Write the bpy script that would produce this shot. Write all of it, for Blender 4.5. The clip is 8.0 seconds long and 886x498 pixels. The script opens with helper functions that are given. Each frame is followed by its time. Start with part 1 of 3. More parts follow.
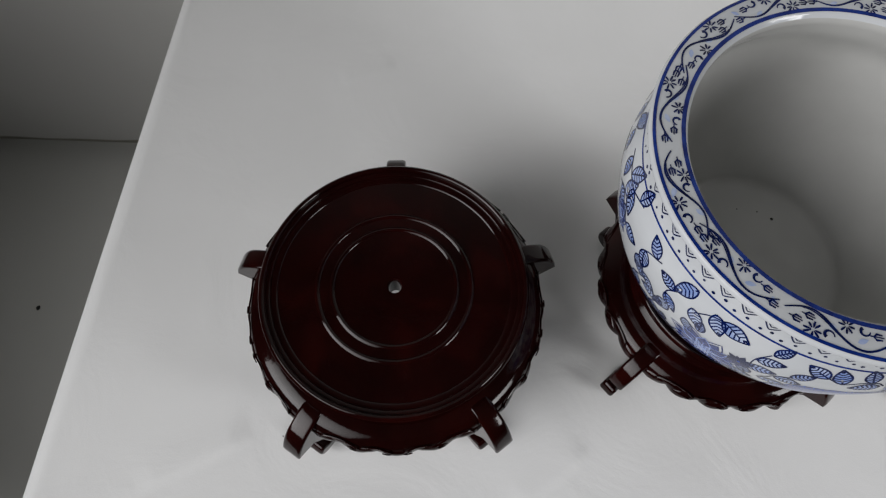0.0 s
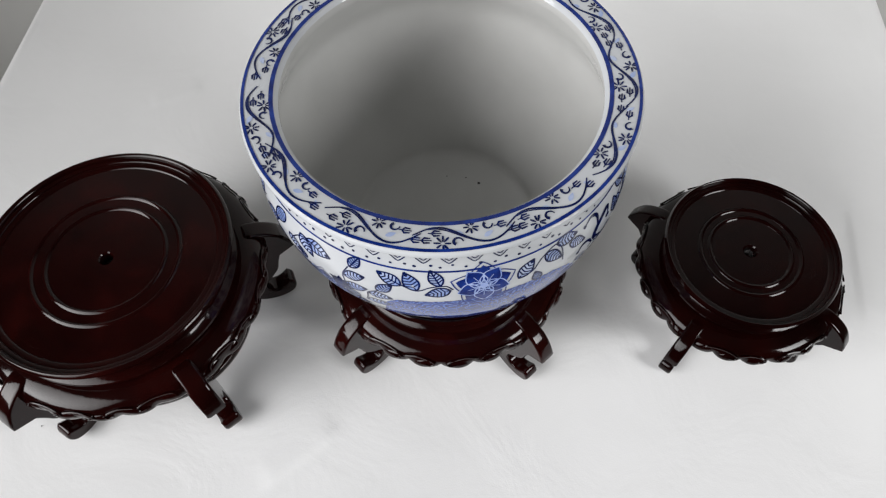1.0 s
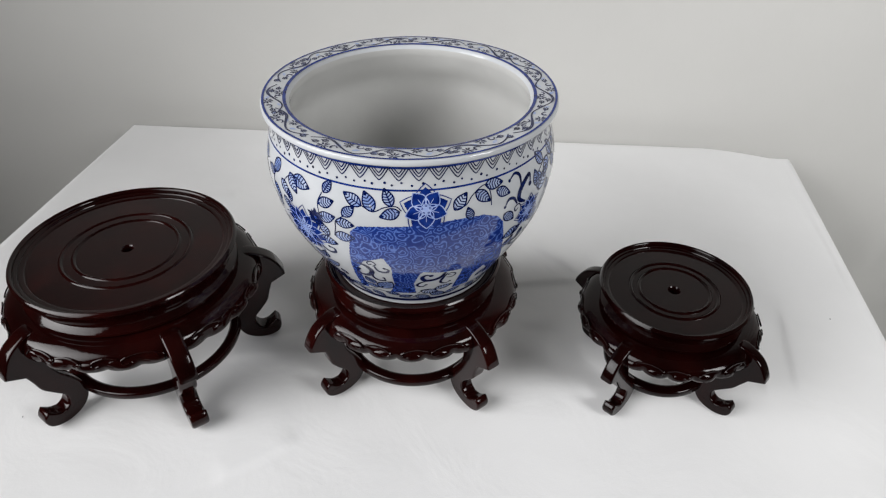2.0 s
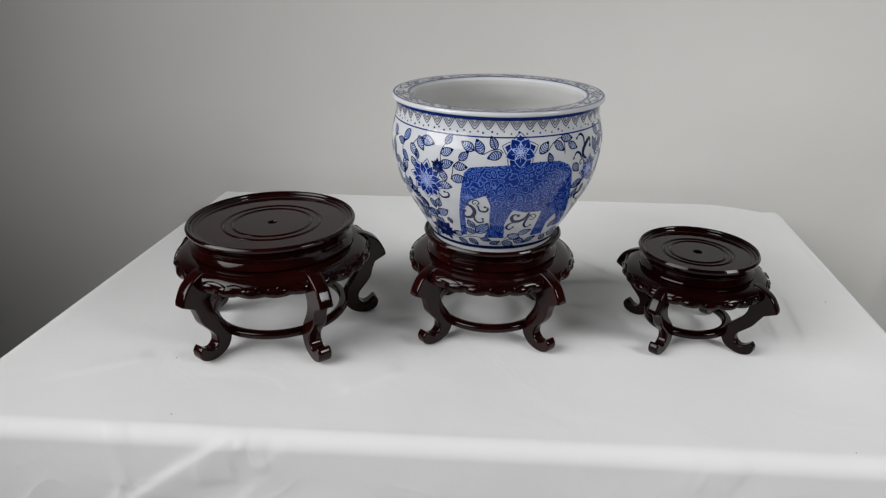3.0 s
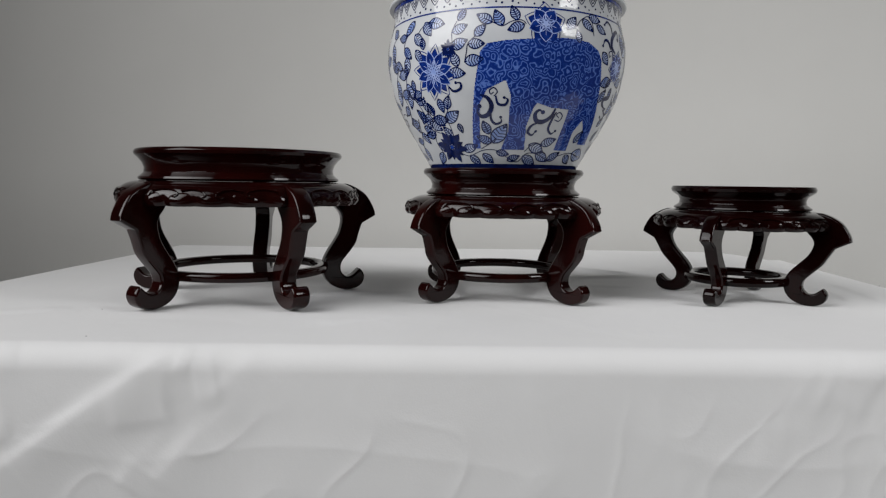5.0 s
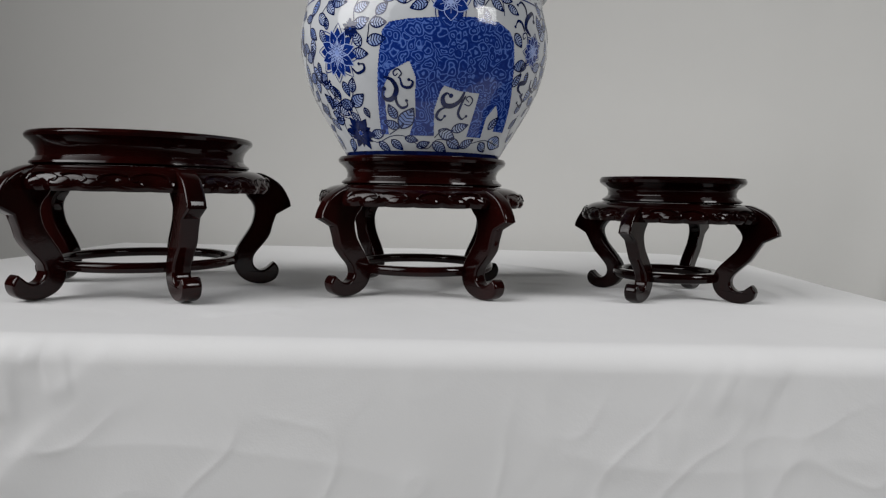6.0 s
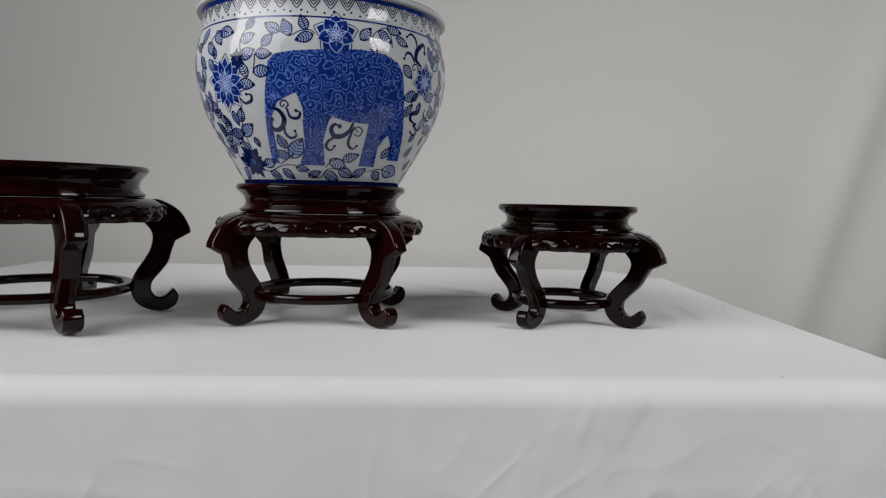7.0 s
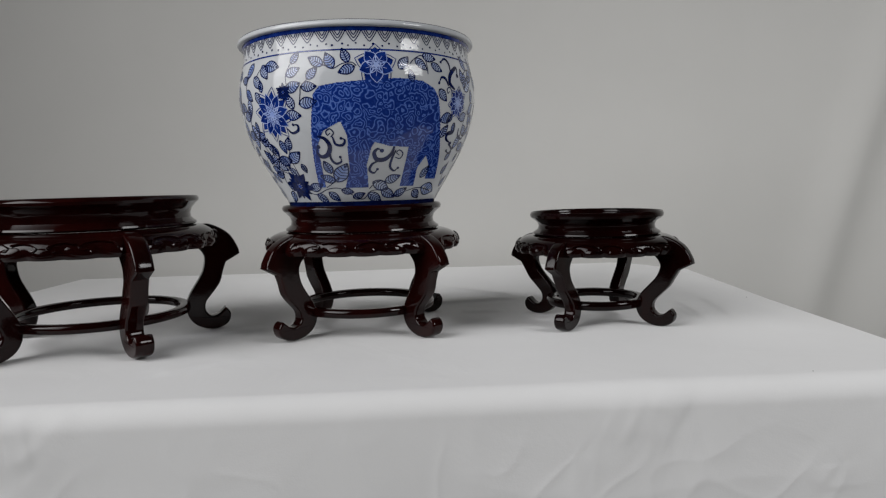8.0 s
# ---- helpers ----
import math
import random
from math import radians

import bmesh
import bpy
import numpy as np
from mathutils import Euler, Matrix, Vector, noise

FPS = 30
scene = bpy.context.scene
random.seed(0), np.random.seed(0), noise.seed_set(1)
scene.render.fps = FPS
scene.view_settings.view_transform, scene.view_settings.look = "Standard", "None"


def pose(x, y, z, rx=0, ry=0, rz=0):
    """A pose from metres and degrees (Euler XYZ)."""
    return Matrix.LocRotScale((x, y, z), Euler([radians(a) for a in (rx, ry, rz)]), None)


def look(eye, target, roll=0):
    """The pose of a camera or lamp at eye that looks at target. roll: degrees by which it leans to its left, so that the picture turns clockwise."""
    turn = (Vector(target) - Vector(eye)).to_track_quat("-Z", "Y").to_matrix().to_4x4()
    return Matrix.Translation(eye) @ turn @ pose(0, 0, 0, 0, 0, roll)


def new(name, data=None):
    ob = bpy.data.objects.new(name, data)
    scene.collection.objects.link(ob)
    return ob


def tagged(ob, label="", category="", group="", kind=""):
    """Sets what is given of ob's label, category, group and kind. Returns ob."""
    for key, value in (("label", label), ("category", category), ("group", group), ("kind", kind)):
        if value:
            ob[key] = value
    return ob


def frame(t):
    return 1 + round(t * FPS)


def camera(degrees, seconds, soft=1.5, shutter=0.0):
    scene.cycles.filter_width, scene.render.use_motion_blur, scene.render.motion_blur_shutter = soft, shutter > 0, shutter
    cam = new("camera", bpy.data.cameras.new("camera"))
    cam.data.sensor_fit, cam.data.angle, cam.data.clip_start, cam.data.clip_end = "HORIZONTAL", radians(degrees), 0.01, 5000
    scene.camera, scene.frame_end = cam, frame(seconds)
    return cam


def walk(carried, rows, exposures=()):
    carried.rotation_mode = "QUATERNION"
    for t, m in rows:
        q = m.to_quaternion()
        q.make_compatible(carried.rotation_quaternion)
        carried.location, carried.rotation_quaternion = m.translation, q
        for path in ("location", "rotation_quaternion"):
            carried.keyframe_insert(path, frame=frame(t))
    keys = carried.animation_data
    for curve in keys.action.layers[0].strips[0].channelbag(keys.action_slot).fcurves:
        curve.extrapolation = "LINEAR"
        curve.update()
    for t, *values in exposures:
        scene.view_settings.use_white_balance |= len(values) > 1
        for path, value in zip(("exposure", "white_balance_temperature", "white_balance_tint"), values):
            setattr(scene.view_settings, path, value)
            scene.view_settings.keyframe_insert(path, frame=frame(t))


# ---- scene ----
cam = camera(66.59, 8.0, soft=1.25)
PATH = [
    (0, (-0.2716, -0.2155, 1.4513), (-0.2546, 0.5608, -0.3917), 3.07),
    (0.5, (-0.1603, -0.2458, 1.4415), (-0.2147, 0.6252, -0.3578), -4.10),
    (1, (0.0078, -0.3165, 1.4309), (-0.0312, 0.6741, -0.3058), -2.84),
    (1.2, (0.0622, -0.3581, 1.4195), (0.0083, 0.6952, -0.2793), -2.85),
    (2.3, (0.0683, -0.7038, 1.2864), (-0.0315, 0.9989, 0.2504), 1.54),
    (2.5, (0.0378, -0.7977, 1.2495), (0.0066, 0.9377, 0.2541), 1.67),
    (3, (-0.0181, -0.8806, 1.2474), (-0.1269, 0.9521, 0.4521), 0.44),
    (3.5, (-0.0669, -0.8556, 1.1221), (-0.1245, 1.0940, 0.6808), -1.89),
    (4, (-0.1098, -0.8451, 0.9660), (-0.0589, 1.1347, 0.6881), 2.38),
    (4.5, (-0.1041, -0.8341, 0.9023), (-0.0329, 1.1555, 0.7070), 1.74),
    (4.7, (-0.1003, -0.8243, 0.8823), (-0.0360, 1.1661, 0.6957), 1.17),
    (5.8, (-0.0000, -0.7816, 0.8875), (-0.0750, 1.2027, 0.6537), 1.69),
    (6, (0.0151, -0.7762, 0.8631), (0.0391, 1.2162, 0.6944), 1.26),
    (6.5, (0.0438, -0.7756, 0.8730), (0.1651, 1.2140, 0.7128), 0.75),
    (7, (0.0901, -0.7828, 0.8894), (0.2159, 1.2077, 0.7378), 1.30),
    (7.5, (0.1299, -0.7914, 0.8957), (0.1823, 1.2007, 0.7198), 0.71),
    (8, (0.0500, -0.8198, 0.9204), (0.1592, 1.1675, 0.7304), -1.43),
]
EXPOSURES = [(0.0, -0.20), (0.5, 0.18), (1.0, 0.36), (2.5, 0.24), (3.0, 0.04), (3.5, -0.04), (4.5, -0.10), (6.0, -0.18), (7.0, -0.25), (8.0, -0.31)]
walk(cam, [(t, look(eye, target, roll)) for t, eye, target, roll in PATH], EXPOSURES)

from mathutils.geometry import tessellate_polygon

# ---- light ----
world = bpy.data.worlds.new("room_air")
scene.world = world
world.use_nodes = True
world.node_tree.nodes["Background"].inputs["Color"].default_value = (0.9, 0.93, 1.0, 1)
world.node_tree.nodes["Background"].inputs["Strength"].default_value = 0.01


def softbox(name, eye, target, sx, sy, watts, colour, spread=180):
    """A rectangular studio panel."""
    lamp = bpy.data.lights.new(name, "AREA")
    lamp.shape, lamp.size, lamp.size_y, lamp.energy, lamp.color = "RECTANGLE", sx, sy, watts, colour
    lamp.spread = radians(spread)
    ob = new(name, lamp)
    ob.matrix_world = look(eye, target)
    return ob


softbox("softbox_key", (-1.32, -1.02, 1.82), (0.60, 0.0, 0.79), 1.7, 1.3, 13.4, (0.995, 0.99, 0.995), 87)
softbox("softbox_fill", (1.8, -1.15, 1.9), (0.6, 0.35, 0.85), 0.75, 0.75, 6.9, (0.99, 0.99, 0.995), 84)


# ---- materials ----
def shader(name, base, rough=0.5, metal=0.0, coat=0.0, ior=1.5):
    m = bpy.data.materials.new(name)
    m.use_nodes = True
    b = m.node_tree.nodes["Principled BSDF"]
    b.inputs["Base Color"].default_value = (*base, 1)
    b.inputs["Roughness"].default_value = rough
    b.inputs["Metallic"].default_value = metal
    b.inputs["IOR"].default_value = ior
    b.inputs["Coat Weight"].default_value = coat
    b.inputs["Coat Roughness"].default_value = 0.08
    return m, m.node_tree.nodes, m.node_tree.links, b


def noise_node(n, l, scale, detail=4.0, rough=0.55, stretch=None, distortion=0.0):
    tc = n.new("ShaderNodeTexCoord")
    out = tc.outputs["Object"]
    if stretch:
        mp = n.new("ShaderNodeMapping")
        mp.inputs["Scale"].default_value = stretch
        l.new(out, mp.inputs["Vector"])
        out = mp.outputs["Vector"]
    t = n.new("ShaderNodeTexNoise")
    t.inputs["Scale"].default_value = scale
    t.inputs["Detail"].default_value = detail
    t.inputs["Roughness"].default_value = rough
    t.inputs["Distortion"].default_value = distortion
    l.new(out, t.inputs["Vector"])
    return t


def ramp(n, l, src, stops):
    r = n.new("ShaderNodeValToRGB")
    e = r.color_ramp.elements
    while len(e) < len(stops):
        e.new(0.5)
    for k, (p, c) in zip(e, stops):
        k.position, k.color = p, (*c, 1)
    l.new(src, r.inputs["Fac"])
    return r


def bump(n, l, src, b, dist, strength=1.0):
    k = n.new("ShaderNodeBump")
    k.inputs["Distance"].default_value = dist
    k.inputs["Strength"].default_value = strength
    l.new(src, k.inputs["Height"])
    l.new(k.outputs["Normal"], b.inputs["Normal"])
    return k


def rosewood(name, depth, gloss):
    """depth: how far the stain is lightened."""
    m, n, l, b = shader(name, (0.03, 0.006, 0.004), 0.15)
    b.inputs["Specular IOR Level"].default_value = gloss
    grain = noise_node(n, l, 22, 4, 0.5, (1.1, 1.1, 0.25), 0.6)
    c = ramp(n, l, grain.outputs["Fac"], [(0.25, (0.006 * depth, 0.0012 * depth, 0.0011 * depth)), (0.55, (0.013 * depth, 0.0018 * depth, 0.0016 * depth)), (0.85, (0.026 * depth, 0.0030 * depth, 0.0024 * depth))])
    l.new(c.outputs["Color"], b.inputs["Base Color"])
    fine = noise_node(n, l, 160, 3)
    r = n.new("ShaderNodeMapRange")
    r.inputs["To Min"].default_value, r.inputs["To Max"].default_value = 0.05, 0.12
    l.new(fine.outputs["Fac"], r.inputs["Value"])
    l.new(r.outputs["Result"], b.inputs["Roughness"])
    bump(n, l, fine.outputs["Fac"], b, 0.0003, 0.25)
    return m


def cloth(name, base, scale=1.0):
    m, n, l, b = shader(name, base, 0.85)
    big = noise_node(n, l, 3.5 * scale, 4)
    c = ramp(n, l, big.outputs["Fac"], [(0.3, tuple(v * 0.93 for v in base)), (0.7, base)])
    l.new(c.outputs["Color"], b.inputs["Base Color"])
    crease = noise_node(n, l, 9 * scale, 5, 0.5, None, 0.8)
    weave = noise_node(n, l, 700, 2)
    a = n.new("ShaderNodeMath")
    a.operation = "MULTIPLY_ADD"
    a.inputs[1].default_value = 0.05
    l.new(weave.outputs["Fac"], a.inputs[0])
    l.new(crease.outputs["Fac"], a.inputs[2])
    bump(n, l, a.outputs["Value"], b, 0.006, 0.35)
    b.inputs["Sheen Weight"].default_value = 0.15
    return m


def plaster(name, base):
    m, n, l, b = shader(name, base, 0.8)
    big = noise_node(n, l, 1.6, 5)
    c = ramp(n, l, big.outputs["Fac"], [(0.3, tuple(v * 0.94 for v in base)), (0.7, base)])
    l.new(c.outputs["Color"], b.inputs["Base Color"])
    fine = noise_node(n, l, 220, 3)
    bump(n, l, fine.outputs["Fac"], b, 0.0006, 0.3)
    return m


def porcelain(name, low, high):
    m, n, l, b = shader(name, high, 0.06)
    b.inputs["Specular IOR Level"].default_value = 0.36
    big = noise_node(n, l, 18, 3)
    c = ramp(n, l, big.outputs["Fac"], [(0.3, low), (0.7, high)])
    l.new(c.outputs["Color"], b.inputs["Base Color"])
    bump(n, l, big.outputs["Fac"], b, 0.0004, 0.08)
    return m


def glaze(name, light, dark, scale=120):
    m, n, l, b = shader(name, dark, 0.07)
    t = noise_node(n, l, scale, 3)
    c = ramp(n, l, t.outputs["Fac"], [(0.35, dark), (0.7, light)])
    l.new(c.outputs["Color"], b.inputs["Base Color"])
    return m


def ornament_glaze():
    """Cobalt ground with fine dark rings, scales and veins."""
    m, n, l, b = shader("ornamented_cobalt_glaze", (0.05, 0.10, 0.5), 0.07)
    tc = n.new("ShaderNodeTexCoord")
    warp = noise_node(n, l, 60, 2)
    add = n.new("ShaderNodeVectorMath")
    add.operation = "MULTIPLY_ADD"
    add.inputs[1].default_value = (0.013, 0.013, 0.018)
    l.new(warp.outputs["Color"], add.inputs[0])
    l.new(tc.outputs["Object"], add.inputs[2])
    v = n.new("ShaderNodeTexVoronoi")
    v.inputs["Scale"].default_value = 105
    l.new(add.outputs["Vector"], v.inputs["Vector"])
    mul = n.new("ShaderNodeMath")
    mul.operation = "MULTIPLY"
    mul.inputs[1].default_value = 21
    l.new(v.outputs["Distance"], mul.inputs[0])
    sn = n.new("ShaderNodeMath")
    sn.operation = "SINE"
    l.new(mul.outputs["Value"], sn.inputs[0])
    half = n.new("ShaderNodeMapRange")
    half.inputs["From Min"].default_value = -1.0
    l.new(sn.outputs["Value"], half.inputs["Value"])
    c = ramp(n, l, half.outputs["Result"], [(0.0, (0.10, 0.18, 0.50)), (0.14, (0.06, 0.125, 0.42)), (0.28, (0.014, 0.046, 0.26)), (0.9, (0.006, 0.024, 0.18))])
    l.new(c.outputs["Color"], b.inputs["Base Color"])
    return m


WOOD = rosewood("varnished_rosewood", 0.76, 0.25)
DARK_WOOD = rosewood("nearly_black_rosewood", 0.40, 0.2)
CLOTH = cloth("white_cotton_cloth", (0.78, 0.78, 0.78))
SHEET = cloth("grey_white_backdrop_cloth", (0.565, 0.56, 0.54), 0.5)
WALL = plaster("grey_white_wall_paint", (0.60, 0.595, 0.575))
FLOOR = plaster("grey_floor_screed", (0.70, 0.70, 0.665))
SKIRT = plaster("olive_skirting_paint", (0.33, 0.32, 0.27))
# for the unseen ceiling: darker than the north wall to tune bounce and reflections
BOUNCE_CEILING = plaster("unseen_ceiling_bounce_grey", (0.32, 0.32, 0.31))
# for the unseen walls: grey level sets bounced light and reflections in the varnish
BOUNCE_WALL = plaster("unseen_wall_bounce_grey", (0.18, 0.175, 0.15))
PORCELAIN = porcelain("white_porcelain_glaze", (0.50, 0.52, 0.545), (0.56, 0.575, 0.595))
INSIDE = porcelain("plain_inner_glaze", (0.50, 0.50, 0.488), (0.55, 0.55, 0.537))
COBALT = glaze("cobalt_glaze", (0.010, 0.038, 0.24), (0.003, 0.013, 0.12))
NAVY = glaze("navy_line_glaze", (0.005, 0.016, 0.10), (0.002, 0.005, 0.04))
PALE = glaze("pale_blue_glaze", (0.42, 0.50, 0.76), (0.22, 0.31, 0.64))
MIDBLUE = glaze("mid_blue_glaze", (0.03, 0.085, 0.38), (0.014, 0.046, 0.27))
RIMBLUE = glaze("brushed_blue_wash", (0.46, 0.52, 0.68), (0.30, 0.38, 0.62))
ORNAMENT = ornament_glaze()


# ---- mesh helpers ----
def part(name, bm, material, parent=None, label="", smooth=True):
    me = bpy.data.meshes.new(name)
    bmesh.ops.recalc_face_normals(bm, faces=bm.faces)
    for e in bm.edges:
        e.smooth = not (len(e.link_faces) == 2 and e.calc_face_angle(0) > 0.62)
    bm.to_mesh(me)
    bm.free()
    me.materials.append(material)
    for p in me.polygons:
        p.use_smooth = smooth
    ob = new(name, me)
    if parent:
        ob.parent = parent
    if label:
        tagged(ob, label)
    return ob


def from_lists(name, verts, faces, material, parent=None, label="", smooth=True):
    me = bpy.data.meshes.new(name)
    me.from_pydata(verts, [], faces)
    me.materials.append(material)
    for p in me.polygons:
        p.use_smooth = smooth
    ob = new(name, me)
    if parent:
        ob.parent = parent
    if label:
        tagged(ob, label)
    return ob


def lathe(profile, n=160, closed=False, wobble=None):
    """Turns (r, z) pairs about z. wobble(angle, i, r, z) may shift a point."""
    bm = bmesh.new()
    rings = []
    for i, (r, z) in enumerate(profile):
        ring = []
        if r < 1e-6:
            ring = [bm.verts.new((0, 0, z))] * n
        else:
            for k in range(n):
                a = 2 * math.pi * k / n
                rr, zz = wobble(a, i, r, z) if wobble else (r, z)
                ring.append(bm.verts.new((rr * math.cos(a), rr * math.sin(a), zz)))
        rings.append(ring)
    pairs = list(zip(rings, rings[1:])) + ([(rings[-1], rings[0])] if closed else [])
    for p, q in pairs:
        for k in range(n):
            f = []
            for v in (p[k], p[(k + 1) % n], q[(k + 1) % n], q[k]):
                if v not in f:
                    f.append(v)
            if len(f) > 2:
                bm.faces.new(f)
    return bm


def spline(points, per=6):
    """A smooth line through points."""
    out = []
    p = [Vector(q) for q in points]
    p = [2 * p[0] - p[1], *p, 2 * p[-1] - p[-2]]
    for i in range(1, len(p) - 2):
        for k in range(per):
            t = k / per
            a, b, c, d = p[i - 1:i + 3]
            out.append(0.5 * ((2 * b) + (c - a) * t + (2 * a - 5 * b + 4 * c - d) * t * t + (3 * b - a - 3 * c + d) * t ** 3))
    return out + [p[-2]]


def tube(bm, points, radii, up, sides=8, flat=1.0):
    """Adds a tapered round bar along points; flat squeezes it along up."""
    rings = []
    m = len(points)
    for i, p in enumerate(points):
        d = (points[min(i + 1, m - 1)] - points[max(i - 1, 0)]).normalized()
        u = up(p) if callable(up) else up
        s = d.cross(u).normalized()
        u = s.cross(d).normalized()
        r = radii[i] if hasattr(radii, "__len__") else radii
        rings.append([bm.verts.new(p + s * (r * math.cos(2 * math.pi * k / sides)) + u * (r * flat * math.sin(2 * math.pi * k / sides))) for k in range(sides)])
    for p, q in zip(rings, rings[1:]):
        for k in range(sides):
            bm.faces.new((p[k], p[(k + 1) % sides], q[(k + 1) % sides], q[k]))
    bm.faces.new(rings[0][::-1])
    bm.faces.new(rings[-1])


def slab(outline, thick, soft):
    """A board of the outline (x, z), thick along y, its edges rounded over."""
    m = len(outline)
    normals = []
    for k in range(m):
        (ax, az), (bx, bz) = outline[k - 1], outline[(k + 1) % m]
        d = math.hypot(bx - ax, bz - az) or 1
        normals.append(((bz - az) / d, -(bx - ax) / d))
    area = sum(outline[k - 1][0] * outline[k][1] - outline[k][0] * outline[k - 1][1] for k in range(m))
    sign = 1 if area > 0 else -1
    bm = bmesh.new()
    loops = []
    half = thick / 2
    steps = [(math.sin(t), math.cos(t)) for t in [math.pi / 2 * k / 4 for k in range(5)]]
    rows = [(-half + soft * (1 - a), soft * 0.6 * (1 - b)) for a, b in steps[::-1]] + [(half - soft * (1 - a), soft * 0.6 * (1 - b)) for a, b in steps]
    rows = [(rows[0][0], rows[0][1] + 0.0003)] + rows + [(rows[-1][0], rows[-1][1] + 0.0003)]
    for y, inset in rows:
        loops.append([bm.verts.new((x - sign * nx * inset, y, z - sign * nz * inset)) for (x, z), (nx, nz) in zip(outline, normals)])
    for p, q in zip(loops, loops[1:]):
        for k in range(m):
            bm.faces.new((p[k - 1], p[k], q[k], q[k - 1]))
    # both flat sides, cut into triangles
    for p, q, s in tessellate_polygon([[Vector((x, z, 0)) for x, z in outline]]):
        bm.faces.new((loops[0][p], loops[0][q], loops[0][s]))
        bm.faces.new((loops[-1][s], loops[-1][q], loops[-1][p]))
    bm.normal_update()
    return bm


# ---- room ----
def box(name, x0, x1, y0, y1, z0, z1, material):
    bm = bmesh.new()
    bmesh.ops.create_cube(bm, size=1)
    for v in bm.verts:
        v.co = Vector((x0 if v.co.x < 0 else x1, y0 if v.co.y < 0 else y1, z0 if v.co.z < 0 else z1))
    return part(name, bm, material, smooth=False)


WALL_Y, XL, XR, YB, TOP = 0.665, -3.2, 3.2, -3.4, 3.2
tagged(box("floor", XL - 0.1, XR + 0.1, YB - 0.1, WALL_Y + 0.1, -0.1, 0.0, FLOOR), "grey smooth concrete floor beside the draped table", "floor", kind="structure")
# unseen ceiling, added as a dim bounce surface over the table
tagged(box("ceiling", XL - 0.1, XR + 0.1, YB - 0.1, WALL_Y + 0.1, TOP, TOP + 0.1, BOUNCE_CEILING), "unseen added ceiling, grey to set the bounced light", "ceiling", kind="structure")
tagged(box("wall_north", XL, XR, WALL_Y, WALL_Y + 0.1, 0.0, TOP, WALL), "pale grey painted wall behind the table", "wall", kind="structure")
# three unseen walls, added to close the room and hold down bounced light
tagged(box("unseen_wall_south", XL, XR, YB - 0.1, YB, 0.0, TOP, BOUNCE_WALL), "unseen added wall, dark grey to limit bounced light", "wall", kind="structure")
tagged(box("unseen_wall_west", XL - 0.1, XL, YB, WALL_Y, 0.0, TOP, BOUNCE_WALL), "unseen added wall, dark grey to limit bounced light", "wall", kind="structure")
tagged(box("unseen_wall_east", XR, XR + 0.1, YB, WALL_Y, 0.0, TOP, BOUNCE_WALL), "unseen added wall, dark grey to limit bounced light", "wall", kind="structure")
tagged(box("baseboard", XL, XR, WALL_Y - 0.012, WALL_Y - 0.0005, 0.0, 0.09, SKIRT), "olive grey skirting at the foot of the wall", "baseboard", kind="structure")



def build_backdrop():
    """A plain sheet hung along the wall, its wavy hem a hand's width over the floor."""
    verts, faces, nx, nz = [], [], 340, 60
    for j in range(nz + 1):
        for i in range(nx + 1):
            x = XL + 0.02 + (XR - XL - 0.04) * i / nx
            f = j / nz
            hem = 0.05 + 0.012 * noise.noise((x * 3, 0, 5)) + 0.004 * noise.noise((x * 11, 0, 5))
            z = hem + (2.9 - hem) * f
            y = WALL_Y - 0.035 + 0.006 * noise.noise((x * 1.6, z * 0.8, 1))
            # slanting folds beyond the table's east end
            for c, w, d in ((1.02, 0.05, 0.022), (1.22, 0.06, 0.028), (1.5, 0.06, 0.03)):
                q = (x - c - 0.30 * (z - 0.9)) / w
                y -= d * math.exp(-q * q) * min(1, max(0, (x - 0.55) / 0.3))
            verts.append((x, y, z))
    w = nx + 1
    for j in range(nz):
        for i in range(nx):
            a = j * w + i
            faces.append((a, a + 1, a + w + 1, a + w))
    ob = from_lists("backdrop_sheet", verts, faces, SHEET)
    return tagged(ob, "plain pale grey cloth backdrop hung behind the table", "backdrop", kind="structure")


build_backdrop()

# ---- table cloth ----
TABLE_Z = 0.75


def crease(px, pz, ax, az, bx, bz, wide):
    """1 on the line a-b; a steep slope on its right side, a long one on its left."""
    dx, dz = bx - ax, bz - az
    t = min(1, max(0, ((px - ax) * dx + (pz - az) * dz) / (dx * dx + dz * dz)))
    d = math.hypot(px - ax - t * dx, pz - az - t * dz)
    if d > 9 * wide:
        return 0.0
    if dx * (pz - az) - dz * (px - ax) > 0:
        d *= 0.22
    else:
        d *= 0.75
    return math.exp(-(d / wide) ** 2) * min(1, 5 * t + 0.25) * min(1, 5 * (1 - t) + 0.1)


# height, then the line's two ends: across and ahead on the top, across and up on the front
TOP_CREASES = [(0.0022, -0.557, -0.185, -0.449, -0.128), (0.0022, -0.187, -0.192, -0.111, -0.133), (0.0020, -0.24, -0.027, -0.10, 0.008),
               (0.0016, 0.427, 0.095, 0.41, -0.046), (0.0016, 0.474, 0.114, 0.447, -0.04), (0.0014, -0.40, 0.30, -0.33, 0.33),
               (0.0040, 0.105, 0.278, 0.215, 0.172), (0.0026, 0.089, 0.136, 0.215, 0.158), (0.0012, 0.41, 0.051, 0.404, -0.01), (0.0012, 0.12, 0.066, 0.18, 0.060)]
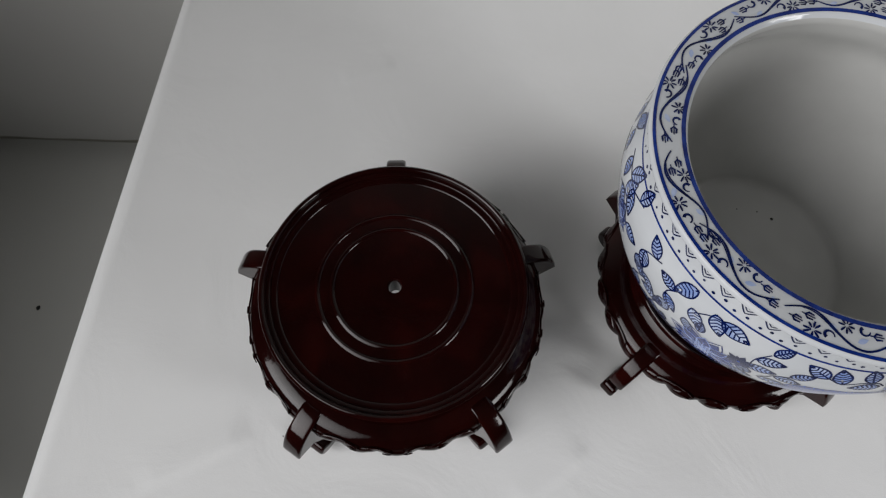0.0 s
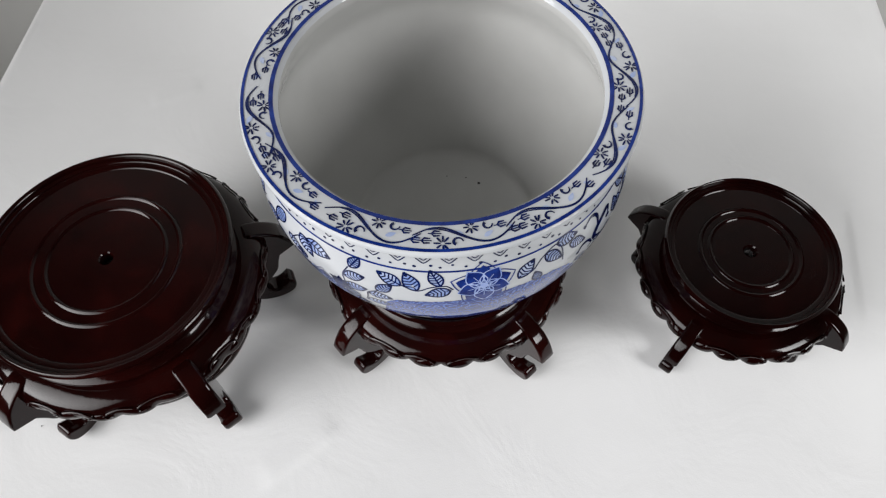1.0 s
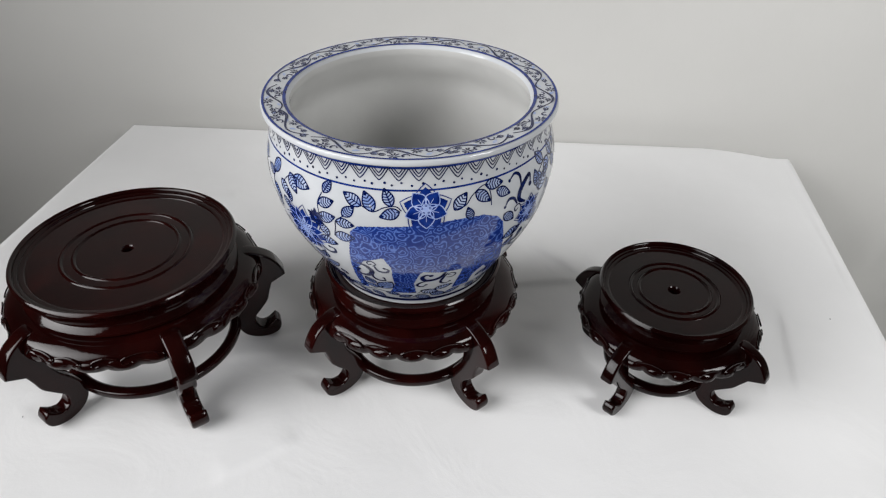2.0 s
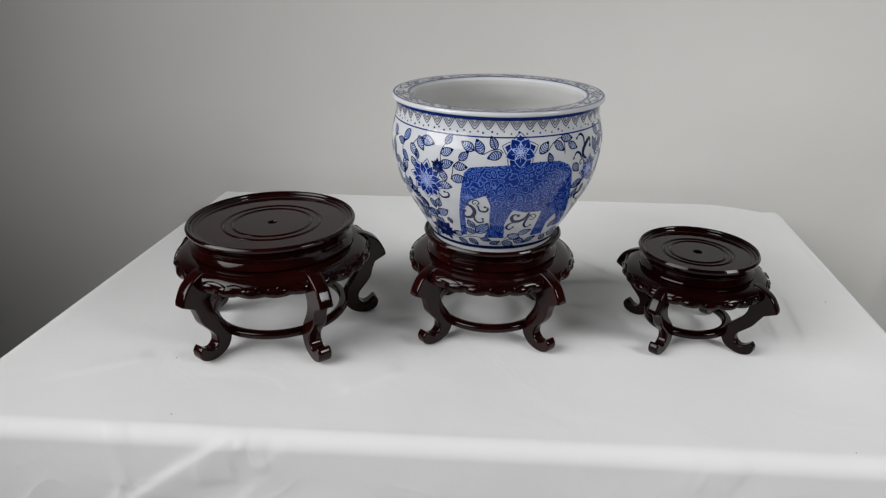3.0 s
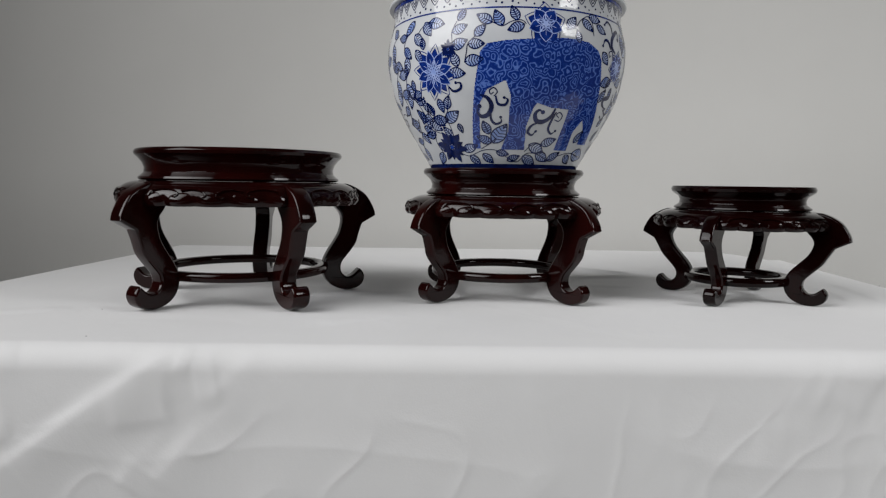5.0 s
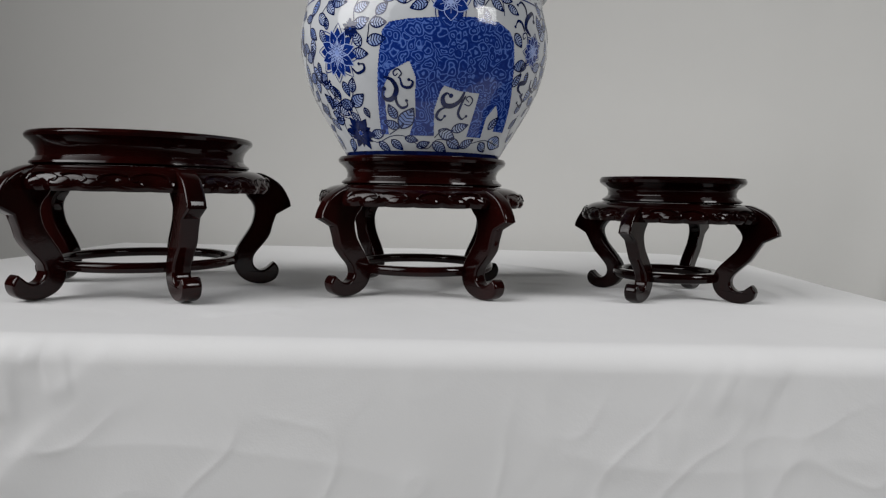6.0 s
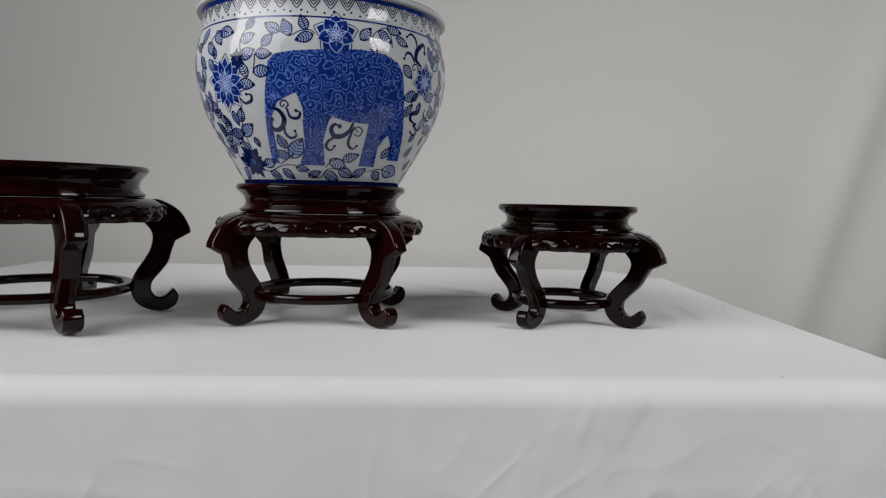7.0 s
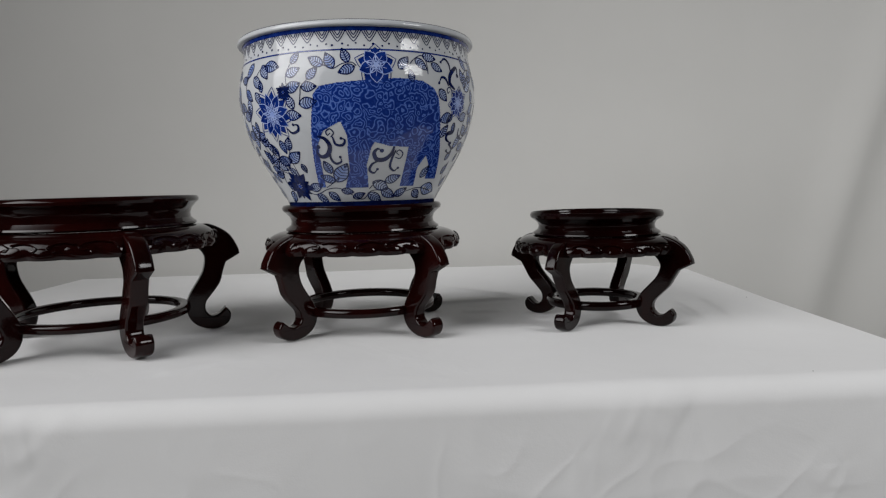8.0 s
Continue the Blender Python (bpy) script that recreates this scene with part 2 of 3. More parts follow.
FRONT_CREASES = [(0.0030, -0.279, 0.754, -0.440, 0.640), (0.0010, -0.220, 0.747, -0.264, 0.702), (0.0014, -0.263, 0.686, -0.304, 0.640), (0.0014, -0.316, 0.660, -0.330, 0.638),
                 (0.0016, -0.424, 0.668, -0.446, 0.648), (0.0011, -0.340, 0.690, -0.286, 0.697), (0.0010, -0.271, 0.712, -0.250, 0.717), (0.0009, -0.288, 0.738, -0.275, 0.737),
                 (0.0016, -0.420, 0.757, -0.446, 0.746), (0.0009, -0.436, 0.677, -0.414, 0.682)]
EAST_CREASES = [(0.00072, 0.252, 0.740, 0.280, 0.722), (0.00072, 0.227, 0.721, 0.270, 0.704), (0.00066, 0.207, 0.719, 0.234, 0.705), (0.00055, 0.206, 0.687, 0.179, 0.689), (0.00055, 0.296, 0.692, 0.325, 0.695),
                (0.00061, 0.440, 0.685, 0.482, 0.681), (0.00061, 0.400, 0.678, 0.402, 0.654), (0.00066, 0.380, 0.677, 0.398, 0.661), (0.00055, 0.278, 0.668, 0.302, 0.677), (0.00050, 0.352, 0.728, 0.394, 0.700), (0.00050, 0.110, 0.671, 0.165, 0.655)]


def build_cloth():
    """One sheet over a table 1.2 m by 0.8 m, hanging to the floor on all sides."""
    front, back, west, east, hang, bend = -0.262, 0.555, -0.62, 0.54, 0.735, 0.022

    def fold(u, lo, hi, flare):
        """Place across and drop of a sheet that bends down past lo and hi."""
        if lo <= u <= hi:
            return u, 0.0
        side, d = (1, u - hi) if u > hi else (-1, lo - u)
        edge = hi if side > 0 else lo
        turn = bend * math.pi / 2
        if d < turn:
            return edge + side * bend * math.sin(d / bend), bend * (1 - math.cos(d / bend))
        return edge + side * (bend + flare * (d - turn)), bend + d - turn

    def axis(lo, hi, fine, low_step, high_step):
        us, u = [], lo - hang
        while u < hi + hang:
            us.append(u)
            near = min(abs(u - lo - 0.0), abs(u - hi)) < 0.06
            shallow = lo - 0.17 < u < lo
            u += 0.003 if near else (fine if lo < u < hi else ((low_step if shallow else 0.03) if u < lo else high_step))
        return us + [hi + hang]

    verts, faces = [], []
    us, vs = axis(west, east, 0.0022, 0.03, 0.03), axis(front, back, 0.005, 0.0020, 0.03)
    for v in vs:
        y0, dy = fold(v, front, back, 0.10)
        for u in us:
            x, dx = fold(u, west, east, 0.02)
            y = y0
            yy = max(min(y, back), front)
            # the table's ends are not quite square to its front
            x *= (0.604 + 0.078 * yy) / 0.562 if x > 0 else (0.658 - 0.075 * yy) / 0.642
            z = TABLE_Z - max(dx, dy)
            # the sheet sinks a little where it runs past the table's east end
            z -= 0.015 * max(0.0, min(1.0, (x - 0.47) / 0.13)) ** 1.5
            if dy == 0 and dx == 0:
                z += 0.0016 * noise.noise((u * 2.2, v * 2.2, 0)) + 0.0007 * noise.noise((u * 8, v * 8, 3))
                z += sum(h * crease(x, y, *line, 0.0045) for h, *line in TOP_CREASES)
            elif v < 0 and dy >= dx:
                s = min(1, dy / 0.08)
                fold_lines = 1 - abs(noise.noise((u * 4.5 + v * 2.0, v * 5.5, 11)))
                small = 1 - abs(noise.noise((u * 15, v * 16 - u * 6, 4)))
                y -= s * (0.0006 * fold_lines ** 14 + 0.0006 * small ** 16 + 0.0016 * noise.noise((u * 4, v * 4, 7)) + 0.0006 * noise.noise((u * 13, v * 15, 2)))
                y -= sum(h * crease(x, z, *line, 0.0060) for h, *line in (FRONT_CREASES if x < 0 else EAST_CREASES))
            elif dx > bend * 0.7:
                x += min(1, dx / 0.15) * 0.012 * noise.noise((v * 7, u * 1.5, 9))
            verts.append((x, y, z))
    w = len(us)
    for j in range(len(vs) - 1):
        for i in range(w - 1):
            a = j * w + i
            faces.append((a, a + 1, a + w + 1, a + w))
    ob = from_lists("tablecloth", verts, faces, CLOTH)
    return tagged(ob, "creased white cotton cloth draped over a display table", "tablecloth")


build_cloth()


# ---- wooden stands ----
def leg_outline(R, H, shift, beak_out):
    """Side of a cabriole leg: shoulder with a sharp beak, S-shaped shank, curled foot; (r, z)."""
    back = [(-0.010, 0.68), (-0.0062, 0.62), (-0.0005, 0.575), (0.0022, 0.52), (-0.0013, 0.434), (-0.0086, 0.363), (-0.0188, 0.274), (-0.0240, 0.195), (-0.0232, 0.115), (-0.0159, 0.044)]
    foot = [(-0.0028, 0.003), (0.0118, 0.0), (0.0230, 0.034), (0.0264, 0.100), (0.0215, 0.150), (0.0180, 0.138), (0.0118, 0.106), (0.0040, 0.098), (-0.0024, 0.14), (-0.0015, 0.205)]
    front = [(0.0074, 0.274), (0.0165, 0.345), (0.0212, 0.42), (0.0262, 0.494)]
    beak = [(0.043, 0.553), (0.0415, 0.60), (0.0337, 0.69), (0.0235, 0.745), (0.0095, 0.785), (0.0, 0.785)]
    wide = beak_out / 0.043

    def place(o, f):
        k = min(1, max(0, (0.54 - f) / 0.30))
        return (R + o * wide + shift * k * k * (3 - 2 * k), f * H)
    shank = spline([(*place(o, f), 0) for o, f in back + foot + front], 3)
    crown = spline([(*place(o, f), 0) for o, f in beak], 3)
    return [(p.x, p.y) for p in shank + crown]


def build_stand(at, turn, R, H, legs, apron, shift, ring_r, beak_out, rings, wood, label):
    stand = new("display_stand")
    inner = R * 0.865
    profile = [(0.0056, H - 0.0125), (0.0058, H - 0.0088), (0.0068, H - 0.0076)]
    for f in rings:
        profile += [(R * f - 0.0022, H - 0.0075), (R * f - 0.0013, H - 0.0066), (R * f, H - 0.0061), (R * f + 0.0013, H - 0.0066), (R * f + 0.0022, H - 0.0075)]
    profile += [(inner, H - 0.0075), (inner + 0.0008, H - 0.0066), (inner + 0.0016, H - 0.0063), (R * 0.915, H - 0.0060), (R * 0.918, H - 0.0050), (R * 0.925, H - 0.0043), (R * 0.948, H - 0.0040),
                (R * 0.951, H - 0.0026), (R * 0.957, H - 0.0013), (R * 0.968, H - 0.0003), (R * 0.978, H), (R - 0.0011, H - 0.0010), (R, H - 0.0032),
                (R - 0.0008, H - 0.0062), (R - 0.004, H - 0.0088), (R - 0.0085, H * 0.912), (R - 0.0104, H * 0.878), (R - 0.0098, H * 0.848),
                (R - 0.0066, H * 0.828), (R - 0.0042, H * 0.818), (R - 0.0036, H * 0.806), (R - 0.006, H * 0.796), (R - 0.02, H * 0.79), (0.0058, H * 0.79)]
    part("top", lathe(profile, 144, closed=True), wood, stand)
    shelf = [(R - 0.012, H * 0.792)]
    for k in range(11):
        t = k / 10 * math.pi / 2
        shelf.append((R - 0.006 + (apron + 0.006) * math.sin(t), H * (0.70 + 0.092 * math.cos(t))))
    low = H * 0.642
    shelf += [(R + apron + 0.0006, H * 0.685), (R + apron, H * 0.66), (R + apron - 0.002, low), (R + apron - 0.008, low), (R + apron - 0.0095, H * 0.69), (R - 0.006, H * 0.765), (R - 0.012, H * 0.77)]
    lobes = 5 if legs == 5 else 6

    def lobed(a, i, r, z):
        ph = (a * legs / (2 * math.pi)) % 1.0
        wave = abs(math.sin(ph * lobes * math.pi)) ** 0.7
        if 11 <= i <= 14:
            r += (0.0042 * wave - 0.0022) * min(1, (i - 10) / 3)
        if i in (14, 15):
            z -= H * 0.003 * (wave - 0.5)
        return r, z
    part("apron", lathe(shelf, 240, closed=True, wobble=lobed), wood, stand)
    # carved eggs and hooked lines between the legs, proud of the apron
    step = 2 * math.pi / legs

    def on(a, z, o=0.0):
        rise = min(1, max(0, (z / H - 0.70) / 0.092))
        ph = (a * legs / (2 * math.pi)) % 1.0
        low_part = min(1, max(0, (0.72 - z / H) / 0.05))
        rr = R - 0.006 + (apron + 0.006) * math.sqrt(1 - rise * rise) + o + low_part * (0.0042 * abs(math.sin(ph * lobes * math.pi)) ** 0.7 - 0.0022)
        return Vector((rr * math.cos(a), rr * math.sin(a), z))

    for b in range(legs):
        for k in range(lobes):
            way = 1 if k < (lobes - 1) / 2 else (-1 if k > (lobes - 1) / 2 else 0)
            a0 = (b + (k + 0.5) / lobes) * step
            half = step / lobes * 0.47
            tall = H * (0.036 if way else 0.030)
            lean = 0.30 * way * H * 0.05
            bm = bmesh.new()
            grid = []
            for j in range(9):
                v = -1 + j / 4
                row = []
                for i in range(13):
                    u = -1 + i / 6
                    dome = math.sqrt(max(0, 1 - u * u)) * math.sqrt(max(0, 1 - v * v))
                    wide = half * (1 - 0.22 * max(0, v))
                    row.append(bm.verts.new(on(a0 + wide * u, H * 0.690 + tall * v * math.sqrt(max(0.05, 1 - 0.8 * u * u)) + lean * u, -0.0010 + 0.0021 * dome)))
                grid.append(row)
            for p, q in zip(grid, grid[1:]):
                for i in range(12):
                    bm.faces.new((p[i], p[i + 1], q[i + 1], q[i]))
            part("carved_egg", bm, wood, stand)
        # each half of the bay has a line that runs from the leg and hooks round twice
        for way in (1, -1):
            mid = (b + 0.5) * step
            bm = bmesh.new()
            path = [(0.80, 0.705), (0.76, 0.735), (0.62, 0.748), (0.48, 0.742), (0.40, 0.722), (0.42, 0.700), (0.48, 0.704)]
            back = [(0.36, 0.735), (0.24, 0.745), (0.12, 0.735), (0.06, 0.712), (0.10, 0.694), (0.15, 0.702)]
            for line in (path, back):
                pts = [on(mid + way * q.x * step / 2, H * q.y, 0.0016) for q in spline([(u, f, 0) for u, f in line], 5)]
                tube(bm, pts, [0.0011 * (1 - 0.35 * i / len(pts)) for i in range(len(pts))], lambda p: Vector((p.x, p.y, 0)).normalized(), 6, 0.8)
            part("carved_scroll", bm, wood, stand)
    bm = slab(leg_outline(R, H, shift, beak_out), 0.155 * R + 0.001, 0.0215 * H)
    first = part("leg", bm, wood, stand)
    first.matrix_basis = pose(0, 0, 0, 0, 0, turn)
    for k in range(1, legs):
        leg = new("leg", first.data)
        leg.parent, leg.matrix_basis = stand, pose(0, 0, 0, 0, 0, turn + 360 / legs * k)
    w, zc, h = 0.0065, H * 0.185, 0.0052
    ring = [(ring_r - w + w * math.copysign(abs(math.cos(t)) ** 0.6, math.cos(t)), zc + h * math.copysign(abs(math.sin(t)) ** 0.6, math.sin(t))) for t in [2 * math.pi * k / 14 for k in range(14)]]
    part("stretcher_ring", lathe(ring, 96, closed=True), wood, stand)
    for o in stand.children:
        if not o.name.startswith(("leg", "top", "stretcher")):
            o.matrix_basis = pose(0, 0, 0, 0, 0, turn)
    stand.matrix_basis = pose(at[0], at[1], TABLE_Z + 0.001, 0, 0, 0)
    return tagged(stand, label, "display stand", "carved wooden display stands")


build_stand((-0.3068, -0.0225), 21.3, 0.1145, 0.1645, 5, 0.0175, 0.003, 0.098, 0.0437, (0.465, 0.575), WOOD, "largest dark rosewood stand with five curled legs, empty on white cloth")
build_stand((-0.0015, 0.008), 42.0, 0.0958, 0.149, 4, 0.0190, 0.005, 0.084, 0.0431, (0.465, 0.575), WOOD, "carved dark rosewood stand holding the porcelain bowl, four curled legs")
build_stand((0.2823, -0.0075), 49.5, 0.0797, 0.133, 4, 0.0160, -0.005, 0.060, 0.0382, (0.465, 0.575), DARK_WOOD, "smallest nearly black rosewood stand, four curled legs, on white cloth")

# ---- porcelain bowl ----
BOWL_Y, BOWL_Z, RB = 0.0135, TABLE_Z + 0.149 - 0.0055, 0.1382
SIDE = [(r, z * 0.986) for r, z in [(0.610, 0.0), (0.618, 0.004), (0.647, 0.012), (0.736, 0.033), (0.857, 0.062), (0.950, 0.091), (0.999, 0.122), (1.006, 0.139), (0.999, 0.150), (0.980, 0.161), (0.963, 0.171), (0.956, 0.181), (0.963, 0.1905)]]
bowl_line = spline([(r * RB, z, 0) for r, z in SIDE], 8)
LIP = [(r, z * 0.986) for r, z in [(0.976, 0.1907), (0.993, 0.1912), (1.0, 0.1925), (0.999, 0.1943), (0.995, 0.1958), (0.985, 0.1967), (0.95, 0.1968), (0.87, 0.1962), (0.832, 0.1954), (0.812, 0.1920)]]


def build_bowl():
    outer = [(p.x, p.y) for p in bowl_line]
    inside = [(0.812, 0.185), (0.86, 0.168), (0.925, 0.148), (0.93, 0.128), (0.89, 0.093), (0.80, 0.062), (0.68, 0.036), (0.605, 0.0205), (0.585, 0.0150), (0.56, 0.0125), (0.5, 0.0115), (0.25, 0.0105), (0.0, 0.010)]
    inner = [(p.x, p.y) for p in spline([(r * RB, z, 0) for r, z in inside], 4)]
    lip = [(p.x, p.y) for p in spline([(r * RB, z, 0) for r, z in LIP], 3)]
    bowl = new("fish_bowl_planter")
    part("body", lathe([(0.0, 0.002), (0.56 * RB, 0.002), (0.565 * RB, 0.0)] + outer, 192), PORCELAIN, bowl, "white glazed belly of the bowl")
    part("rim", lathe([outer[-1]] + lip, 192), PORCELAIN, bowl, "flat white rolled rim")
    inner = [lip[-1]] + inner
    inner[-1] = (0.0, inner[-1][1])
    part("inner_wall", lathe(inner, 192), INSIDE, bowl, "plain white glazed inside of the bowl")
    bowl.matrix_basis = pose(-0.0012, BOWL_Y, BOWL_Z)
    return tagged(bowl, "round blue and white porcelain bowl on a rosewood stand", "planter bowl")


bowl = build_bowl()


def speck(x, y, z, size):
    """A crumb of dark grit."""
    bm = bmesh.new()
    bmesh.ops.create_icosphere(bm, subdivisions=1, radius=size)
    for v in bm.verts:
        v.co *= random.uniform(0.6, 1.2)
        v.co.z *= 0.35
    ob = part("grit_crumb", bm, GRIT, smooth=False)
    ob.matrix_basis = pose(x, y, z + size * 0.3)
    return ob


GRIT = plaster("dark_grit", (0.02, 0.02, 0.02))
for x, y, size in ((0.030, 0.055, 0.0016), (0.018, 0.062, 0.0008), (0.000, 0.064, 0.0007)):
    tagged(speck(x, y, BOWL_Z + 0.0108, size), "tiny crumb of dark grit inside the bowl", "grit", "grit in the bowl")
tagged(speck(-1.153, 0.221, 0.0, 0.006), "small dark crumb on the grey floor", "grit")
for x, y, size in ((0.531, 0.103, 0.0011), (-0.42, -0.13, 0.0009), (-0.375, -0.249, 0.0008), (0.402, -0.262, 0.0007)):
    tagged(speck(x, y, TABLE_Z, size), "tiny dark crumb lying on the white cloth", "grit", "grit on the cloth")


# ---- blue painting on the bowl ----
arc = [0.0]
for p, q in zip(bowl_line, bowl_line[1:]):
    arc.append(arc[-1] + (q - p).length)
ARC, PR, PZ = np.array(arc), np.array([p.x for p in bowl_line]), np.array([p.y for p in bowl_line])


def s_of(z):
    """Way up the side of the bowl to the height z."""
    return float(np.interp(z, PZ, ARC))


def on_side(deg, s, off):
    """A point on the side: angle, way up, height over the glaze."""
    r, z = float(np.interp(s, ARC, PR)), float(np.interp(s, ARC, PZ))
    r2, z2 = float(np.interp(s + 0.001, ARC, PR)), float(np.interp(s + 0.001, ARC, PZ))
    r1, z1 = float(np.interp(s - 0.001, ARC, PR)), float(np.interp(s - 0.001, ARC, PZ))
    n = Vector((z2 - z1, r1 - r2)).normalized()
    r, z, a = r + n.x * off, z + n.y * off, radians(deg)
    return (r * math.cos(a), r * math.sin(a), z)


class Paint:
    """Gathers flat brush strokes round one spot of the side and lays them on the glaze."""

    def __init__(self, deg, z, turn=0.0, off=0.00022):
        self.deg, self.s, self.off = deg, s_of(z), off
        self.c, self.n = math.cos(radians(turn)), math.sin(radians(turn))
        self.r = float(np.interp(self.s, ARC, PR))
        self.verts, self.faces = [], []

    def point(self, u, v):
        u, v = u * self.c - v * self.n, u * self.n + v * self.c
        self.verts.append(on_side(self.deg + math.degrees(u / self.r), self.s + v, self.off))
        return len(self.verts) - 1

    def stroke(self, pts, width):
        """A ribbon along pts; width a number or one for each point."""
        m = len(pts)
        prev = None
        for i, (x, y) in enumerate(pts):
            ax, ay = pts[max(i - 1, 0)]
            bx, by = pts[min(i + 1, m - 1)]
            dx, dy = bx - ax, by - ay
            k = math.hypot(dx, dy) or 1
            w = (width[i] if hasattr(width, "__len__") else width) / 2
            cur = self.point(x - dy / k * w, y + dx / k * w), self.point(x + dy / k * w, y - dx / k * w)
            if prev:
                self.faces.append((prev[0], prev[1], cur[1], cur[0]))
            prev = cur

    def fill(self, pts):
        """A fan from the middle of a rounded outline."""
        mid = self.point(sum(p[0] for p in pts) / len(pts), sum(p[1] for p in pts) / len(pts))
        ids = [self.point(*p) for p in pts]
        for a, b in zip(ids, ids[1:] + ids[:1]):
            self.faces.append((mid, a, b))

    def lay(self, name, material, parent, label=""):
        return from_lists(name, self.verts, self.faces, material, parent, label)


def leaf_edge(length, width, m=9):
    up = [(length * k / m, width / 2 * math.sin(math.pi * (k / m) ** 0.8)) for k in range(m + 1)]
    return up, [(x, -y) for x, y in up]


def leaf(deg, z, turn, length, parent):
    """A pointed leaf in outline with a midrib and slanting veins."""
    p = Paint(deg, z, turn)
    width = length * 0.56
    up, down = leaf_edge(length, width)
    p.stroke(up, 0.0013)
    p.stroke(down, 0.0013)
    p.stroke([(0, 0), (length * 0.97, 0)], 0.0012)
    for k in range(1, 6):
        x = length * (0.08 + 0.14 * k)
        h = width / 2 * math.sin(math.pi * min(1, (x / length + 0.11)) ** 0.8)
        for sgn in (1, -1):
            p.stroke([(x, 0), (x + length * 0.11, sgn * h * 0.95)], 0.0010)
    ob = p.lay("painted_leaf", NAVY, parent)
    q = Paint(deg, z, turn, 0.00012)
    q.fill(up + down[::-1][1:-1])
    q.lay("leaf_wash", LEAF_WASH, ob)
    return ob


def vine(points, parent, size=0.0185, step=0.0105, first=1):
    """A stem through (angle, height) spots with leaves to either side."""
    d0, z0 = points[0]
    p = Paint(d0, z0)
    line = [((d - d0) * math.pi / 180 * p.r, s_of(z) - p.s) for d, z in points]
    line = [(q.x, q.y) for q in spline([(x, y, 0) for x, y in line], 8)]
    p.stroke(line, 0.0011)
    stem = p.lay("painted_vine", NAVY, parent)
    gone, side = step * 0.6, first
    for (ax, ay), (bx, by) in zip(line, line[1:]):
        gone += math.hypot(bx - ax, by - ay)
        if gone > step:
            gone, side = 0, -side
            way = math.degrees(math.atan2(by - ay, bx - ax)) + side * random.uniform(38, 70)
            z = float(np.interp(p.s + by, ARC, PZ))
            leaf(d0 + math.degrees(bx / p.r), z, way, size * random.uniform(0.85, 1.15), stem)
    return stem


def flower(deg, z, radius, petals, parent, dark=False, turn=0.0):
    """An open bloom: two rings of petals, pale edges and a beaded heart."""
    p, q = Paint(deg, z, turn, 0.0003), Paint(deg, z, turn, 0.00042)
    for ring, (size, wide, shift) in enumerate(((1.0, 0.62, 0.5), (0.80, 0.60, 0.0), (0.46, 0.42, 0.5))):
        for k in range(petals):
            a = 2 * math.pi * (k + shift) / petals
            up, down = leaf_edge(radius * size * 0.82, radius * size * wide * (4 if dark else 6) / petals)
            edge = [(radius * size * 0.18 + x, y) for x, y in up + down[::-1][1:-1]]
            spin = [(x * math.cos(a) - y * math.sin(a), x * math.sin(a) + y * math.cos(a)) for x, y in edge]
            if not dark and ring == 0:
                p.stroke(spin + spin[:1], 0.0009)
                cx, cy = radius * 0.55 * math.cos(a), radius * 0.55 * math.sin(a)
                p.fill([(cx + (x - cx) * 0.68, cy + (y - cy) * 0.68) for x, y in spin])
            else:
                p.fill(spin)
            if not dark and ring > 0:
                q.stroke(spin + spin[:1], 0.0008)
                ray = [(radius * size * 0.3, 0), (radius * size * 0.62, 0)]
                q.stroke([(x * math.cos(a) - y * math.sin(a), x * math.sin(a) + y * math.cos(a)) for x, y in ray], 0.0005)
    q.fill([(radius * 0.12 * math.cos(t), radius * 0.12 * math.sin(t)) for t in [k * math.pi / 7 for k in range(14)]])
    bloom = p.lay("painted_flower", NAVY if dark else COBALT, parent, "dark navy star flower" if dark else "cobalt blue flower with pale petal edges")
    q.lay("petal_edging", MIDBLUE if dark else PALE, bloom)
    return bloom


def scroll(deg, z, size, turn, flip, parent):
    """A curl that swells in the middle and ends in a round drop."""
    size *= 1.35
    p = Paint(deg, z, turn)
    pts, wid = [], []
    for k in range(30):
        t = k / 29
        a = math.pi * (0.2 + 2.6 * t)
        r = size * (1 - 0.78 * t)
        pts.append((r * math.cos(a) * flip, r * math.sin(a)))
        wid.append(0.0009 + size * 0.26 * math.sin(math.pi * t) ** 1.5)
    p.stroke(pts, wid)
    x, y = pts[0]
    tail = [(x + size * 1.1 * t * flip, y - size * 1.2 * t * t) for t in [k / 8 for k in range(9)]]
    p.stroke(tail, [0.0007 + size * 0.10 * (1 - k / 8) for k in range(9)])
    ex, ey = tail[-1]
    p.fill([(ex + size * 0.16 * math.cos(t), ey + size * 0.16 * math.sin(t)) for t in [k * math.pi / 5 for k in range(10)]])
    return p.lay("painted_scroll", NAVY, parent)


